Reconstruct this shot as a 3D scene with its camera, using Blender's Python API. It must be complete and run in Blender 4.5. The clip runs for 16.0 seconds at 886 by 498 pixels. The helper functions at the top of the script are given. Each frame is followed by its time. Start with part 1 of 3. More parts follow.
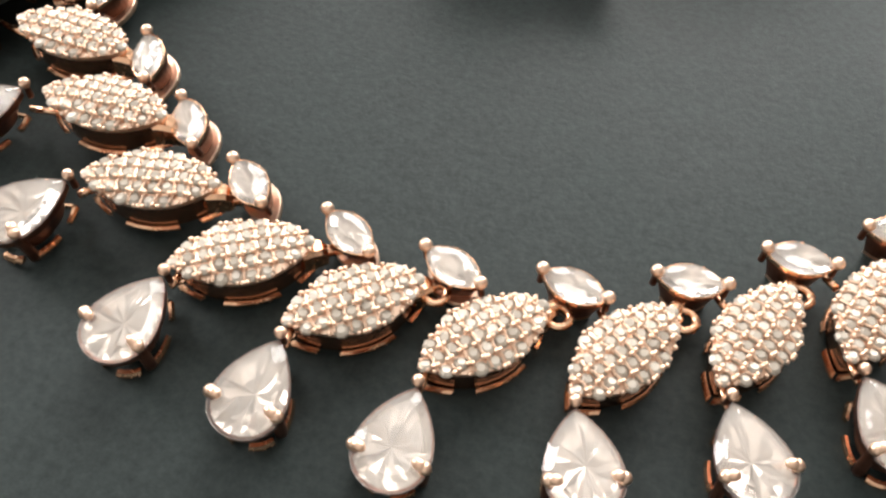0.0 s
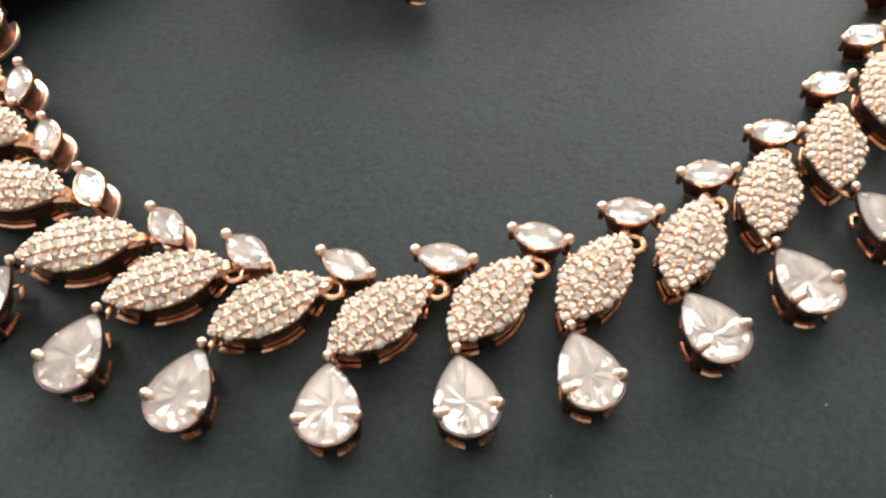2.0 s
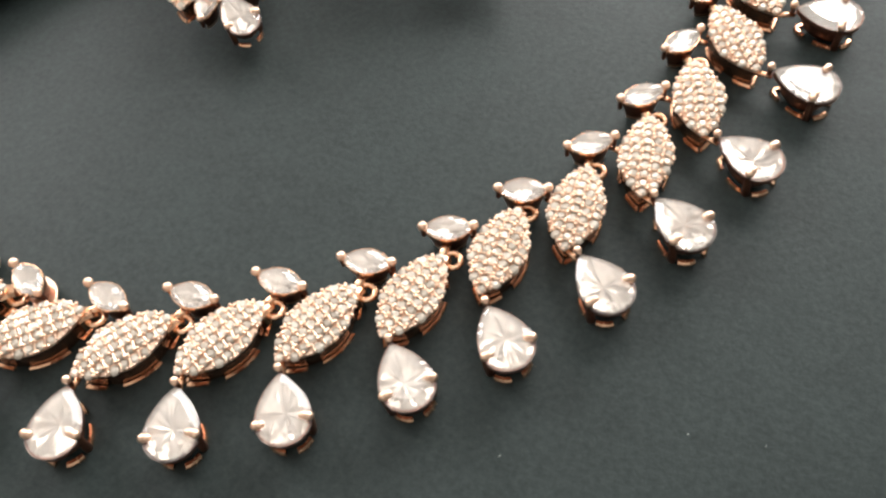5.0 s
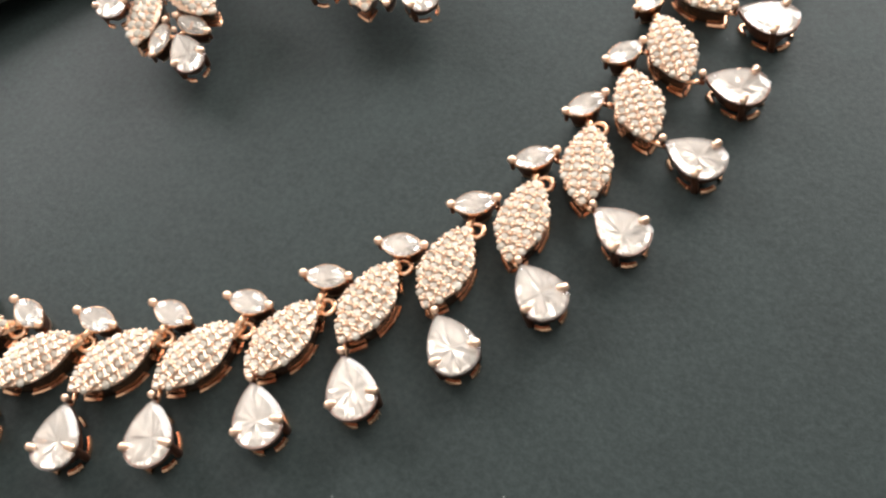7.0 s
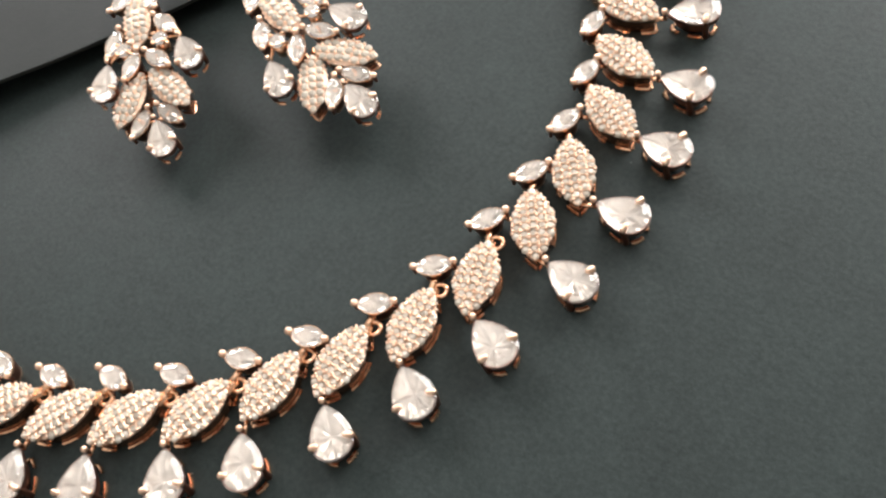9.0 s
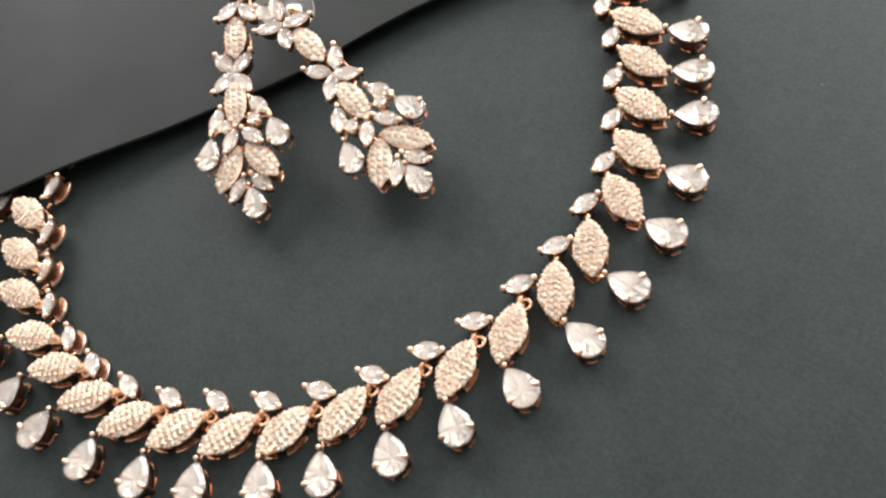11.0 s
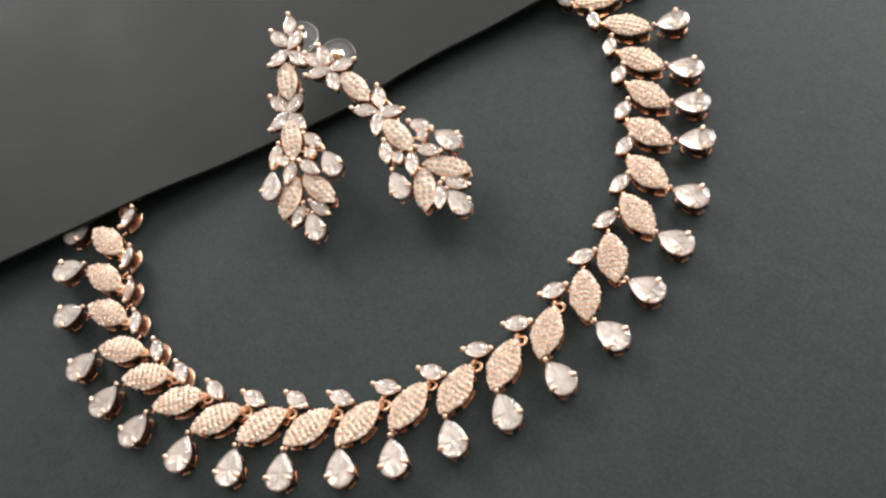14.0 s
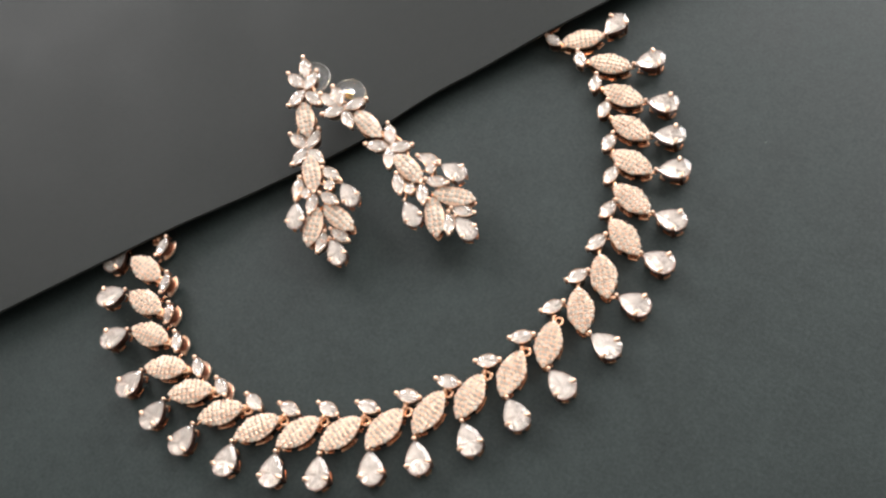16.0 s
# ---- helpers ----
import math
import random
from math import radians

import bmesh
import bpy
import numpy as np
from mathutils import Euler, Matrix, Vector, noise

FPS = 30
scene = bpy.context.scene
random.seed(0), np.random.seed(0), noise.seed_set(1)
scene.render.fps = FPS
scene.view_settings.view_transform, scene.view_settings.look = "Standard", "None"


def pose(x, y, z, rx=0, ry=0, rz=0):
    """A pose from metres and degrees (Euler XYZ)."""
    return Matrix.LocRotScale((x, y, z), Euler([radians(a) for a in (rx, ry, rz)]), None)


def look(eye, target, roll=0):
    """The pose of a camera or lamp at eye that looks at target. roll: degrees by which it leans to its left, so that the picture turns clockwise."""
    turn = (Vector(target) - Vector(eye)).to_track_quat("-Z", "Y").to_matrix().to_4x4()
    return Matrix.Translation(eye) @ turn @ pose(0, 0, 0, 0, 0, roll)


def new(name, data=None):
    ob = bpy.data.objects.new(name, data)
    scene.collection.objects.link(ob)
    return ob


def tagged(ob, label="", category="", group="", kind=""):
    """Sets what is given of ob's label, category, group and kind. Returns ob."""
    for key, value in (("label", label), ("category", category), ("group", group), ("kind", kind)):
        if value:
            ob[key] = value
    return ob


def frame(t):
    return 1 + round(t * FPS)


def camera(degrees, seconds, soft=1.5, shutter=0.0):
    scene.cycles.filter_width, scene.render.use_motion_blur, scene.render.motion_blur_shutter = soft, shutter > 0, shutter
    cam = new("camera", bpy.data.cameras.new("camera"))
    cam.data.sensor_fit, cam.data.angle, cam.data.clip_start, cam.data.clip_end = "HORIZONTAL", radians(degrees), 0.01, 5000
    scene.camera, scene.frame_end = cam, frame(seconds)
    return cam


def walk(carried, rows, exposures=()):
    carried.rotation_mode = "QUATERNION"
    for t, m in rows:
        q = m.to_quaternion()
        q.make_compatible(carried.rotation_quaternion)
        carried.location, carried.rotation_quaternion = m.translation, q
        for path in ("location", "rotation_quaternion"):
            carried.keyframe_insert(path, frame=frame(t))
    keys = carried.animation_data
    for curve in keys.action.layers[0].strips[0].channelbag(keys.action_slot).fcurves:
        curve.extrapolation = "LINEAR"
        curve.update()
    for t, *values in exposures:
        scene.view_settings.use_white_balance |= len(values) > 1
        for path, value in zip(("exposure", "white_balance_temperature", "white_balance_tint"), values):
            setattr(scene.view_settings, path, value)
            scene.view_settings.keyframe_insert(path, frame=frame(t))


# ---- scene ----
import itertools

# The camera: hand-held, gliding over the necklace and drawing back.
cam = camera(52.0, 16.0, soft=2.5)
PATH = [
    (0, (-0.05502, -0.06044, 0.05591), (-0.02571, -0.01049, -0.02561), 3.37),
    (0.5, (-0.05487, -0.06629, 0.06120), (-0.02669, -0.01597, -0.02049), 1.82),
    (1, (-0.05031, -0.07157, 0.06502), (-0.02351, -0.02102, -0.01700), 0.18),
    (1.5, (-0.04673, -0.07370, 0.06690), (-0.02057, -0.02278, -0.01510), -0.87),
    (2, (-0.04096, -0.07727, 0.06695), (-0.01563, -0.02612, -0.01516), -1.58),
    (2.5, (-0.03623, -0.07997, 0.06913), (-0.01195, -0.02860, -0.01317), -2.38),
    (3, (-0.02954, -0.08232, 0.07097), (-0.00653, -0.03109, -0.01177), -3.05),
    (3.5, (-0.02525, -0.08411, 0.07170), (-0.00417, -0.03283, -0.01153), -4.22),
    (4, (-0.01824, -0.08601, 0.07471), (-0.00098, -0.03445, -0.00922), -6.66),
    (6.3, (0.00549, -0.09131, 0.07907), (0.01061, -0.03886, -0.00592), -13.38),
    (6.5, (0.00956, -0.09164, 0.08059), (0.01210, -0.03938, -0.00464), -15.25),
    (7, (0.01732, -0.09188, 0.08422), (0.01633, -0.03969, -0.00107), -17.46),
    (7.5, (0.02467, -0.09210, 0.08732), (0.02012, -0.04009, 0.00203), -19.53),
    (8, (0.03196, -0.09229, 0.09119), (0.02396, -0.04020, 0.00621), -21.52),
    (8.5, (0.03758, -0.09193, 0.09445), (0.02733, -0.03963, 0.00983), -22.80),
    (9, (0.04366, -0.09107, 0.09756), (0.03169, -0.03860, 0.01327), -23.28),
    (9.2, (0.04558, -0.09136, 0.09834), (0.03213, -0.03858, 0.01447), -23.97),
    (11.3, (0.04914, -0.09821, 0.13106), (0.03255, -0.04655, 0.04706), -25.84),
    (11.5, (0.04707, -0.09894, 0.13392), (0.03101, -0.04757, 0.04964), -25.54),
    (12, (0.04193, -0.09864, 0.13656), (0.02664, -0.04671, 0.05248), -25.08),
    (12.5, (0.03902, -0.09792, 0.13869), (0.02421, -0.04617, 0.05441), -25.21),
    (13, (0.03968, -0.10029, 0.14094), (0.02547, -0.04761, 0.05713), -24.70),
    (13.5, (0.03995, -0.10311, 0.14394), (0.02590, -0.05042, 0.06012), -24.95),
    (14, (0.04104, -0.10665, 0.14947), (0.02742, -0.05433, 0.06535), -24.93),
    (14.5, (0.04130, -0.10836, 0.16545), (0.02794, -0.05658, 0.08095), -25.09),
    (15, (0.04048, -0.11147, 0.17568), (0.02848, -0.06014, 0.09071), -24.34),
    (15.5, (0.03789, -0.11113, 0.17345), (0.02623, -0.05982, 0.08841), -24.43),
    (16, (0.03806, -0.11092, 0.17300), (0.02699, -0.06004, 0.08763), -24.33),
]
EXPOSURES = [(0.0, 0.09, 6500, 10), (2.0, -0.02, 6520, 11.5), (3.0, -0.05, 6510, 11), (4.0, 0.10, 6490, 10), (7.0, 0.16, 6440, 9.5), (8.0, 0.14, 6500, 11.5), (9.0, 0.10, 6450, 10), (11.5, 0.13, 6390, 10), (12.5, 0.13, 6430, 12), (13.2, -0.05, 6520, 13), (14.0, -0.05, 6500, 13), (14.6, 0.10, 6420, 11), (15.0, 0.21, 6350, 11), (16.0, 0.09, 6430, 12.5)]
walk(cam, [(t, look(eye, target, roll)) for t, eye, target, roll in PATH], EXPOSURES)

# ---- world, window light ----
world = bpy.data.worlds.new("world")
scene.world = world
world.use_nodes = True
wn = world.node_tree.nodes
sky = wn.new("ShaderNodeTexSky")
sky.sky_type, sky.sun_disc = "NISHITA", False
sky.sun_elevation, sky.sun_rotation = radians(42), radians(45)
wn["Background"].inputs["Strength"].default_value = 0.08
world.node_tree.links.new(sky.outputs[0], wn["Background"].inputs["Color"])

ROOM = pose(0, 0, 0, 0, 0, -45)  # the room stands askew to the board; its window wall lies ahead, to the right
WINDOW = (0.0, 1.30, 0.78, 1.4, 1.2)  # middle x, y, z, width, height of the window's opening
lamp = bpy.data.lights.new("window_daylight", "AREA")
lamp.shape, lamp.size, lamp.size_y, lamp.energy = "RECTANGLE", WINDOW[3], WINDOW[4], 48.0
lamp.color = (1.0, 0.975, 0.94)
window_light = new("window_daylight", lamp)
window_light.matrix_world = ROOM @ pose(WINDOW[0], WINDOW[1] + 0.02, WINDOW[2], -90, 0, 0)

# Fill lamp added overhead to brighten the stones; its ceiling opening is unseen.
OVERHEAD = (0.0, 0.2, 2.10, 1.2, 1.1)  # middle x, y, z, length and breadth of the opening in the ceiling
top = bpy.data.lights.new("overhead_fill", "AREA")
top.shape, top.size, top.size_y, top.energy = "RECTANGLE", OVERHEAD[3], OVERHEAD[4], 8.0
top.color = (1.0, 0.93, 0.84)
overhead_light = new("overhead_fill", top)
overhead_light.matrix_world = ROOM @ pose(OVERHEAD[0], OVERHEAD[1], OVERHEAD[2] + 0.02)

SIDE = (-1.60, 0.55, 0.80, 0.8, 0.95)  # x, middle y, z, width and height of the small side window
side = bpy.data.lights.new("side_daylight", "AREA")
side.shape, side.size, side.size_y, side.energy = "RECTANGLE", SIDE[3], SIDE[4], 36.0
side.color = (1.0, 0.98, 0.96)
side_light = new("side_daylight", side)
side_light.matrix_world = ROOM @ pose(SIDE[0] - 0.02, SIDE[1], SIDE[2], 90, 0, -90)

# ---- materials ----
C = 0.01  # one centimetre


def material(name, color, rough=0.5, metal=0.0, **more):
    """A principled material; returns it with its nodes, links and shader."""
    m = bpy.data.materials.new(name)
    m.use_nodes = True
    n, l = m.node_tree.nodes, m.node_tree.links
    s = n["Principled BSDF"]
    s.inputs["Base Color"].default_value = (*color, 1)
    s.inputs["Roughness"].default_value, s.inputs["Metallic"].default_value = rough, metal
    for key, value in more.items():
        s.inputs[key.replace("_", " ")].default_value = value
    return m, n, l, s


def noise_of(n, l, scale, detail=4.0, rough=0.6):
    where = n.new("ShaderNodeTexCoord")
    t = n.new("ShaderNodeTexNoise")
    t.inputs["Scale"].default_value, t.inputs["Detail"].default_value, t.inputs["Roughness"].default_value = scale, detail, rough
    l.new(where.outputs["Object"], t.inputs["Vector"])
    return t.outputs["Fac"]


def ramp_of(n, l, value, stops):
    r = n.new("ShaderNodeValToRGB")
    e = r.color_ramp.elements
    e[0].position, e[0].color = stops[0][0], (*stops[0][1], 1)
    e[1].position, e[1].color = stops[-1][0], (*stops[-1][1], 1)
    for at, color in stops[1:-1]:
        e.new(at).color = (*color, 1)
    l.new(value, r.inputs["Fac"])
    return r.outputs["Color"]


def bump_of(n, l, s, value, strength, distance):
    b = n.new("ShaderNodeBump")
    b.inputs["Strength"].default_value, b.inputs["Distance"].default_value = strength, distance
    l.new(value, b.inputs["Height"])
    l.new(b.outputs["Normal"], s.inputs["Normal"])


def board_material(name, dark, light, rough, grain, gloss=0.26):
    """Black sheet with a fine grain, faint clouds and slight unevenness of gloss."""
    m, n, l, s = material(name, dark, rough)
    fine, cloud = noise_of(n, l, grain, 4.0, 0.75), noise_of(n, l, 60.0, 6.0, 0.6)
    s.inputs["Specular IOR Level"].default_value = gloss
    total = None
    for value, share in ((fine, 0.52), (noise_of(n, l, 380.0, 5.0, 0.65), 0.20), (cloud, 0.28)):
        mix = n.new("ShaderNodeMath")
        mix.operation = "MULTIPLY_ADD"
        mix.inputs[1].default_value, mix.inputs[2].default_value = share, 0.0
        l.new(value, mix.inputs[0])
        if total:
            l.new(total, mix.inputs[2])
        total = mix.outputs[0]
    l.new(ramp_of(n, l, total, [(0.29, dark), (0.71, light)]), s.inputs["Base Color"])
    l.new(ramp_of(n, l, cloud, [(0.3, (rough - 0.04,) * 3), (0.7, (rough + 0.05,) * 3)]), s.inputs["Roughness"])
    bump_of(n, l, s, fine, 0.34, 0.00014)
    return m


BOARD = board_material("black_board", (0.0050, 0.0088, 0.0083), (0.033, 0.0455, 0.0435), 0.58, 1400.0)
CARD = board_material("black_card", (0.019, 0.0215, 0.020), (0.0255, 0.028, 0.0265), 0.60, 1500.0, 0.12)

SATIN, n, l, s = material("satin_rose_gold", (0.92, 0.66, 0.48), 0.38, 1.0)
l.new(ramp_of(n, l, noise_of(n, l, 1400.0), [(0.3, (0.92, 0.60, 0.43)), (0.7, (0.97, 0.70, 0.52))]), s.inputs["Base Color"])
l.new(ramp_of(n, l, noise_of(n, l, 3000.0), [(0.3, (0.30,) * 3), (0.7, (0.46,) * 3)]), s.inputs["Roughness"])

PALE, n, l, s = material("pale_frosted_gold", (0.92, 0.74, 0.56), 0.45, 1.0)
l.new(ramp_of(n, l, noise_of(n, l, 1800.0), [(0.3, (0.915, 0.635, 0.465)), (0.7, (0.975, 0.75, 0.585))]), s.inputs["Base Color"])

ROSE, n, l, s = material("rose_gold", (0.86, 0.54, 0.38), 0.2, 1.0)
l.new(ramp_of(n, l, noise_of(n, l, 900.0), [(0.3, (0.92, 0.52, 0.31)), (0.7, (0.98, 0.63, 0.42))]), s.inputs["Base Color"])
l.new(ramp_of(n, l, noise_of(n, l, 2500.0), [(0.3, (0.14,) * 3), (0.7, (0.30,) * 3)]), s.inputs["Roughness"])

# Gold with shade put into its colour, for setting walls and claw posts.
SHADE_GOLD, n, l, s = material("shaded_copper_gold", (0.50, 0.22, 0.14), 0.42, 1.0)
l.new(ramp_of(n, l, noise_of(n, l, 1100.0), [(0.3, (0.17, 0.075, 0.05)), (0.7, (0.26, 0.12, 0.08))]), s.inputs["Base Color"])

# Glossier gold for the leaf walls, with part of their shade in its colour.
FLANK, n, l, s = material("glossy_shaded_gold", (0.50, 0.27, 0.18), 0.26, 1.0)
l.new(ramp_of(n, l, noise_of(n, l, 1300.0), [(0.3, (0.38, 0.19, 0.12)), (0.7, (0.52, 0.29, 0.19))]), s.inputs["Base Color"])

YELLOW, n, l, s = material("yellow_gold", (0.93, 0.76, 0.40), 0.25, 1.0)
l.new(ramp_of(n, l, noise_of(n, l, 1200.0), [(0.3, (0.18,) * 3), (0.7, (0.32,) * 3)]), s.inputs["Roughness"])

CRYSTAL, n, l, s = material("clear_zirconia", (0.96, 0.94, 0.94), 0.03, 0.0, IOR=1.54, Transmission_Weight=0.92)
l.new(ramp_of(n, l, noise_of(n, l, 700.0, 2.0), [(0.35, (1.0, 0.935, 0.88)), (0.65, (1.0, 0.965, 0.93))]), s.inputs["Base Color"])

# Reflector added inside each stone, standing in for its inner sparkle.
SILVER, n, l, s = material("silvered_back", (0.465, 0.437, 0.405), 0.12, 0.62)
l.new(ramp_of(n, l, noise_of(n, l, 1600.0), [(0.3, (0.08,) * 3), (0.7, (0.17,) * 3)]), s.inputs["Roughness"])

PAVE, n, l, s = material("pave_zirconia", (0.60, 0.54, 0.46), 0.36, 0.25, IOR=1.5)
info = n.new("ShaderNodeNewGeometry")
one = n.new("ShaderNodeObjectInfo")
add, fold = n.new("ShaderNodeMath"), n.new("ShaderNodeMath")
add.operation, fold.operation = "ADD", "FRACT"
l.new(info.outputs["Random Per Island"], add.inputs[0]), l.new(one.outputs["Random"], add.inputs[1])
l.new(add.outputs[0], fold.inputs[0])
l.new(ramp_of(n, l, fold.outputs[0], [(0.0, (0.44, 0.385, 0.32)), (0.5, (0.54, 0.48, 0.40)), (1.0, (0.68, 0.62, 0.535))]), s.inputs["Base Color"])

SILICONE, n, l, s = material("clear_silicone", (0.97, 0.97, 0.96), 0.12, 0.0, IOR=1.38, Transmission_Weight=0.93)
bump_of(n, l, s, noise_of(n, l, 400.0), 0.1, 0.0002)

LINT, n, l, s = material("pale_lint", (0.20, 0.21, 0.20), 0.9)

WALL, n, l, s = material("plaster", (0.24, 0.235, 0.22), 0.8)
l.new(ramp_of(n, l, noise_of(n, l, 3.0), [(0.3, (0.20, 0.195, 0.19)), (0.7, (0.27, 0.265, 0.26))]), s.inputs["Base Color"])
# Whiter than the other walls, to bounce light onto rails and stones.
PLASTER, n, l, s = material("white_plaster", (0.62, 0.61, 0.59), 0.8)
l.new(ramp_of(n, l, noise_of(n, l, 3.0), [(0.3, (0.58, 0.57, 0.55)), (0.7, (0.66, 0.65, 0.63))]), s.inputs["Base Color"])
CEILING, n, l, s = material("ceiling_paint", (0.60, 0.59, 0.57), 0.85)
l.new(ramp_of(n, l, noise_of(n, l, 2.0), [(0.3, (0.66, 0.655, 0.64)), (0.7, (0.72, 0.71, 0.70))]), s.inputs["Base Color"])

# ---- mesh tools ----


def mesh_of(name, bm, mat, smooth=False):
    bmesh.ops.recalc_face_normals(bm, faces=bm.faces)
    me = bpy.data.meshes.new(name)
    bm.to_mesh(me)
    bm.free()
    me.materials.append(mat)
    if smooth:
        me.polygons.foreach_set("use_smooth", [True] * len(me.polygons))
    return me


def part(name, me, parent, m=None, label=""):
    """Links a mesh as one object under a thing or a part, at the pose m in its parent's space."""
    ob = new(name, me)
    ob.parent = parent
    ob.matrix_local = m or Matrix()
    return tagged(ob, label)


def root(name, label, category, group=""):
    return tagged(new(name), label, category, group)


def box(bm, x0, x1, y0, y1, z0, z1):
    bmesh.ops.create_cube(bm, size=1, matrix=Matrix.LocRotScale(((x0 + x1) / 2, (y0 + y1) / 2, (z0 + z1) / 2), None, (x1 - x0, y1 - y0, z1 - z0)))


def ball(bm, x, y, z, r, sub=2, flat=1.0):
    bmesh.ops.create_icosphere(bm, subdivisions=sub, radius=r, matrix=Matrix.LocRotScale((x, y, z), None, (1, 1, flat)))


def rod(bm, a, b, r0, r1, seg=10):
    a, b = Vector(a), Vector(b)
    turn = (b - a).to_track_quat("Z", "Y").to_matrix().to_4x4()
    bmesh.ops.create_cone(bm, cap_ends=True, segments=seg, radius1=r0, radius2=r1, depth=(b - a).length, matrix=Matrix.Translation((a + b) / 2) @ turn)


def torus(bm, m, big, small, arc=360, nu=28, nv=8):
    rings = []
    count = nu if arc == 360 else nu + 1
    for i in range(count):
        a = radians(arc) * i / nu
        rings.append([bm.verts.new(m @ Vector(((big + small * math.cos(b)) * math.cos(a), (big + small * math.cos(b)) * math.sin(a), small * math.sin(b)))) for b in (2 * math.pi * k / nv for k in range(nv))])
    for i in range(nu):
        p, q = rings[i], rings[(i + 1) % count]
        for k in range(nv):
            bm.faces.new((p[k], p[(k + 1) % nv], q[(k + 1) % nv], q[k]))
    if arc != 360:
        bm.faces.new(rings[0]), bm.faces.new(rings[-1])


def marquise_line(length, width, count=20, power=0.92):
    """The outline of a pointed oval, tips on the x axis."""
    out = []
    for i in range(count):
        a = 2 * math.pi * i / count
        u = math.cos(a)
        u = math.copysign(abs(u) ** 0.85, u)
        out.append((u * length / 2, math.copysign((1 - u * u) ** power, math.sin(a)) * width / 2 if abs(u) < 1 else 0.0))
    return out


def pear_line(length, width, count=20):
    """The outline of a drop, its tip at the origin, its round end at x = length."""
    raw = []
    for i in range(count):
        a = 2 * math.pi * i / count
        raw.append(((1 - math.cos(a)) / 2, math.sin(a) * abs(math.sin(a / 2)) ** 0.72))
    most = max(y for _, y in raw)
    return [(x * length, y / most * width / 2) for x, y in raw]


def middle_of(line):
    return sum(x for x, _ in line) / len(line), sum(y for _, y in line) / len(line)


def scaled(line, k):
    cx, cy = middle_of(line)
    return [(cx + (x - cx) * k, cy + (y - cy) * k) for x, y in line]


def loop_at(bm, line, z):
    return [bm.verts.new((x, y, z)) for x, y in line]


def bridge(bm, a, b):
    for i in range(len(a)):
        j = (i + 1) % len(a)
        bm.faces.new((a[i], a[j], b[j], b[i]))


def gem(line, girdle, crown, table=0.6):
    """The clear crown of a stone: girdle, kite and star facets, table, and a flat underside."""
    bm = bmesh.new()
    n = len(line)
    rim, low = loop_at(bm, line, girdle), loop_at(bm, scaled(line, 0.98), girdle - 0.014 * C)
    mid_line, top_line = scaled(line, 0.82), scaled(line, table)
    shifted = [((mid_line[i][0] + mid_line[(i + 1) % n][0]) / 2, (mid_line[i][1] + mid_line[(i + 1) % n][1]) / 2) for i in range(n)]
    mids = loop_at(bm, shifted, girdle + crown * 0.6)
    tops = loop_at(bm, top_line, girdle + crown)
    bridge(bm, rim, low)
    for i in range(n):
        j = (i + 1) % n
        bm.faces.new((rim[i], rim[j], mids[i]))
        bm.faces.new((mids[i], rim[j], mids[j]))
        bm.faces.new((mids[i], mids[j], tops[j]))
        bm.faces.new((tops[i], mids[i], tops[j]))
    bm.faces.new(tops)
    bm.faces.new(low[::-1])
    return bm


def facet_reflector(line, girdle, depth, seed, along=0.5, wobble=0.10, shallow=1.0, aside=0.0):
    """A reflector added inside a stone for its sparkle: long facets that run down to a culet, a share along of the
    length from the first tip.
    """
    bm, rnd, n = bmesh.new(), random.Random(seed), len(line)
    first, last = min(x for x, _ in line), max(x for x, _ in line)
    cx, cy, top = first + (last - first) * along, aside * C, girdle - 0.017 * C
    rings = []

    def deep(x):
        return shallow + (1 - shallow) * (x - first) / (last - first)

    for q, (k, d) in enumerate(((0.97, 0.0), (0.70, 0.40), (0.36, 0.72))):
        some = line if q % 2 == 0 else [((line[i][0] + line[(i + 1) % n][0]) / 2, (line[i][1] + line[(i + 1) % n][1]) / 2) for i in range(n)]
        wob, jig = (wobble * depth, 0.12) if q else (0.0, 0.0)
        rings.append([bm.verts.new((cx + (x - cx) * (k + rnd.uniform(-jig, jig)), cy + (y - cy) * (k + rnd.uniform(-jig, jig)), top - depth * d * deep(x) + rnd.uniform(-wob, wob) * (0.16 + 0.84 * ((x - first) / (last - first)) ** 1.6))) for x, y in some])
    for q, (a, b) in enumerate(zip(rings, rings[1:])):
        for i in range(n):
            j = (i + 1) % n
            if q % 2 == 0:
                bm.faces.new((a[i], a[j], b[i])), bm.faces.new((b[i], a[j], b[j]))
            else:
                bm.faces.new((a[i], a[j], b[j])), bm.faces.new((b[i], a[i], b[j]))
    culet = bm.verts.new((cx, cy, top - depth * deep(cx)))
    for i in range(n):
        bm.faces.new((rings[-1][i], rings[-1][(i + 1) % n], culet))
    under = loop_at(bm, scaled(line, 0.6), top - 0.03 * C - depth)
    bridge(bm, rings[0], under)
    bm.faces.new(under)
    return bm


def band(bm, inner, outer, z0, z1):
    """A closed rail of rectangular section between two outlines."""
    rings = [loop_at(bm, line, z) for line, z in ((inner, z0), (outer, z0), (outer, z1), (inner, z1))]
    for a, b in zip(rings, rings[1:] + rings[:1]):
        bridge(bm, a, b)


# ---- jewellery parts (built once, shared by all copies) ----
ML, MW = 0.50 * C, 0.285 * C  # marquise stone
PL, PW = 0.70 * C, 0.50 * C  # pear stone
VL, VW = 1.07 * C, 0.545 * C  # pave leaf
TOP = 0.30 * C  # height of the girdles over the ground


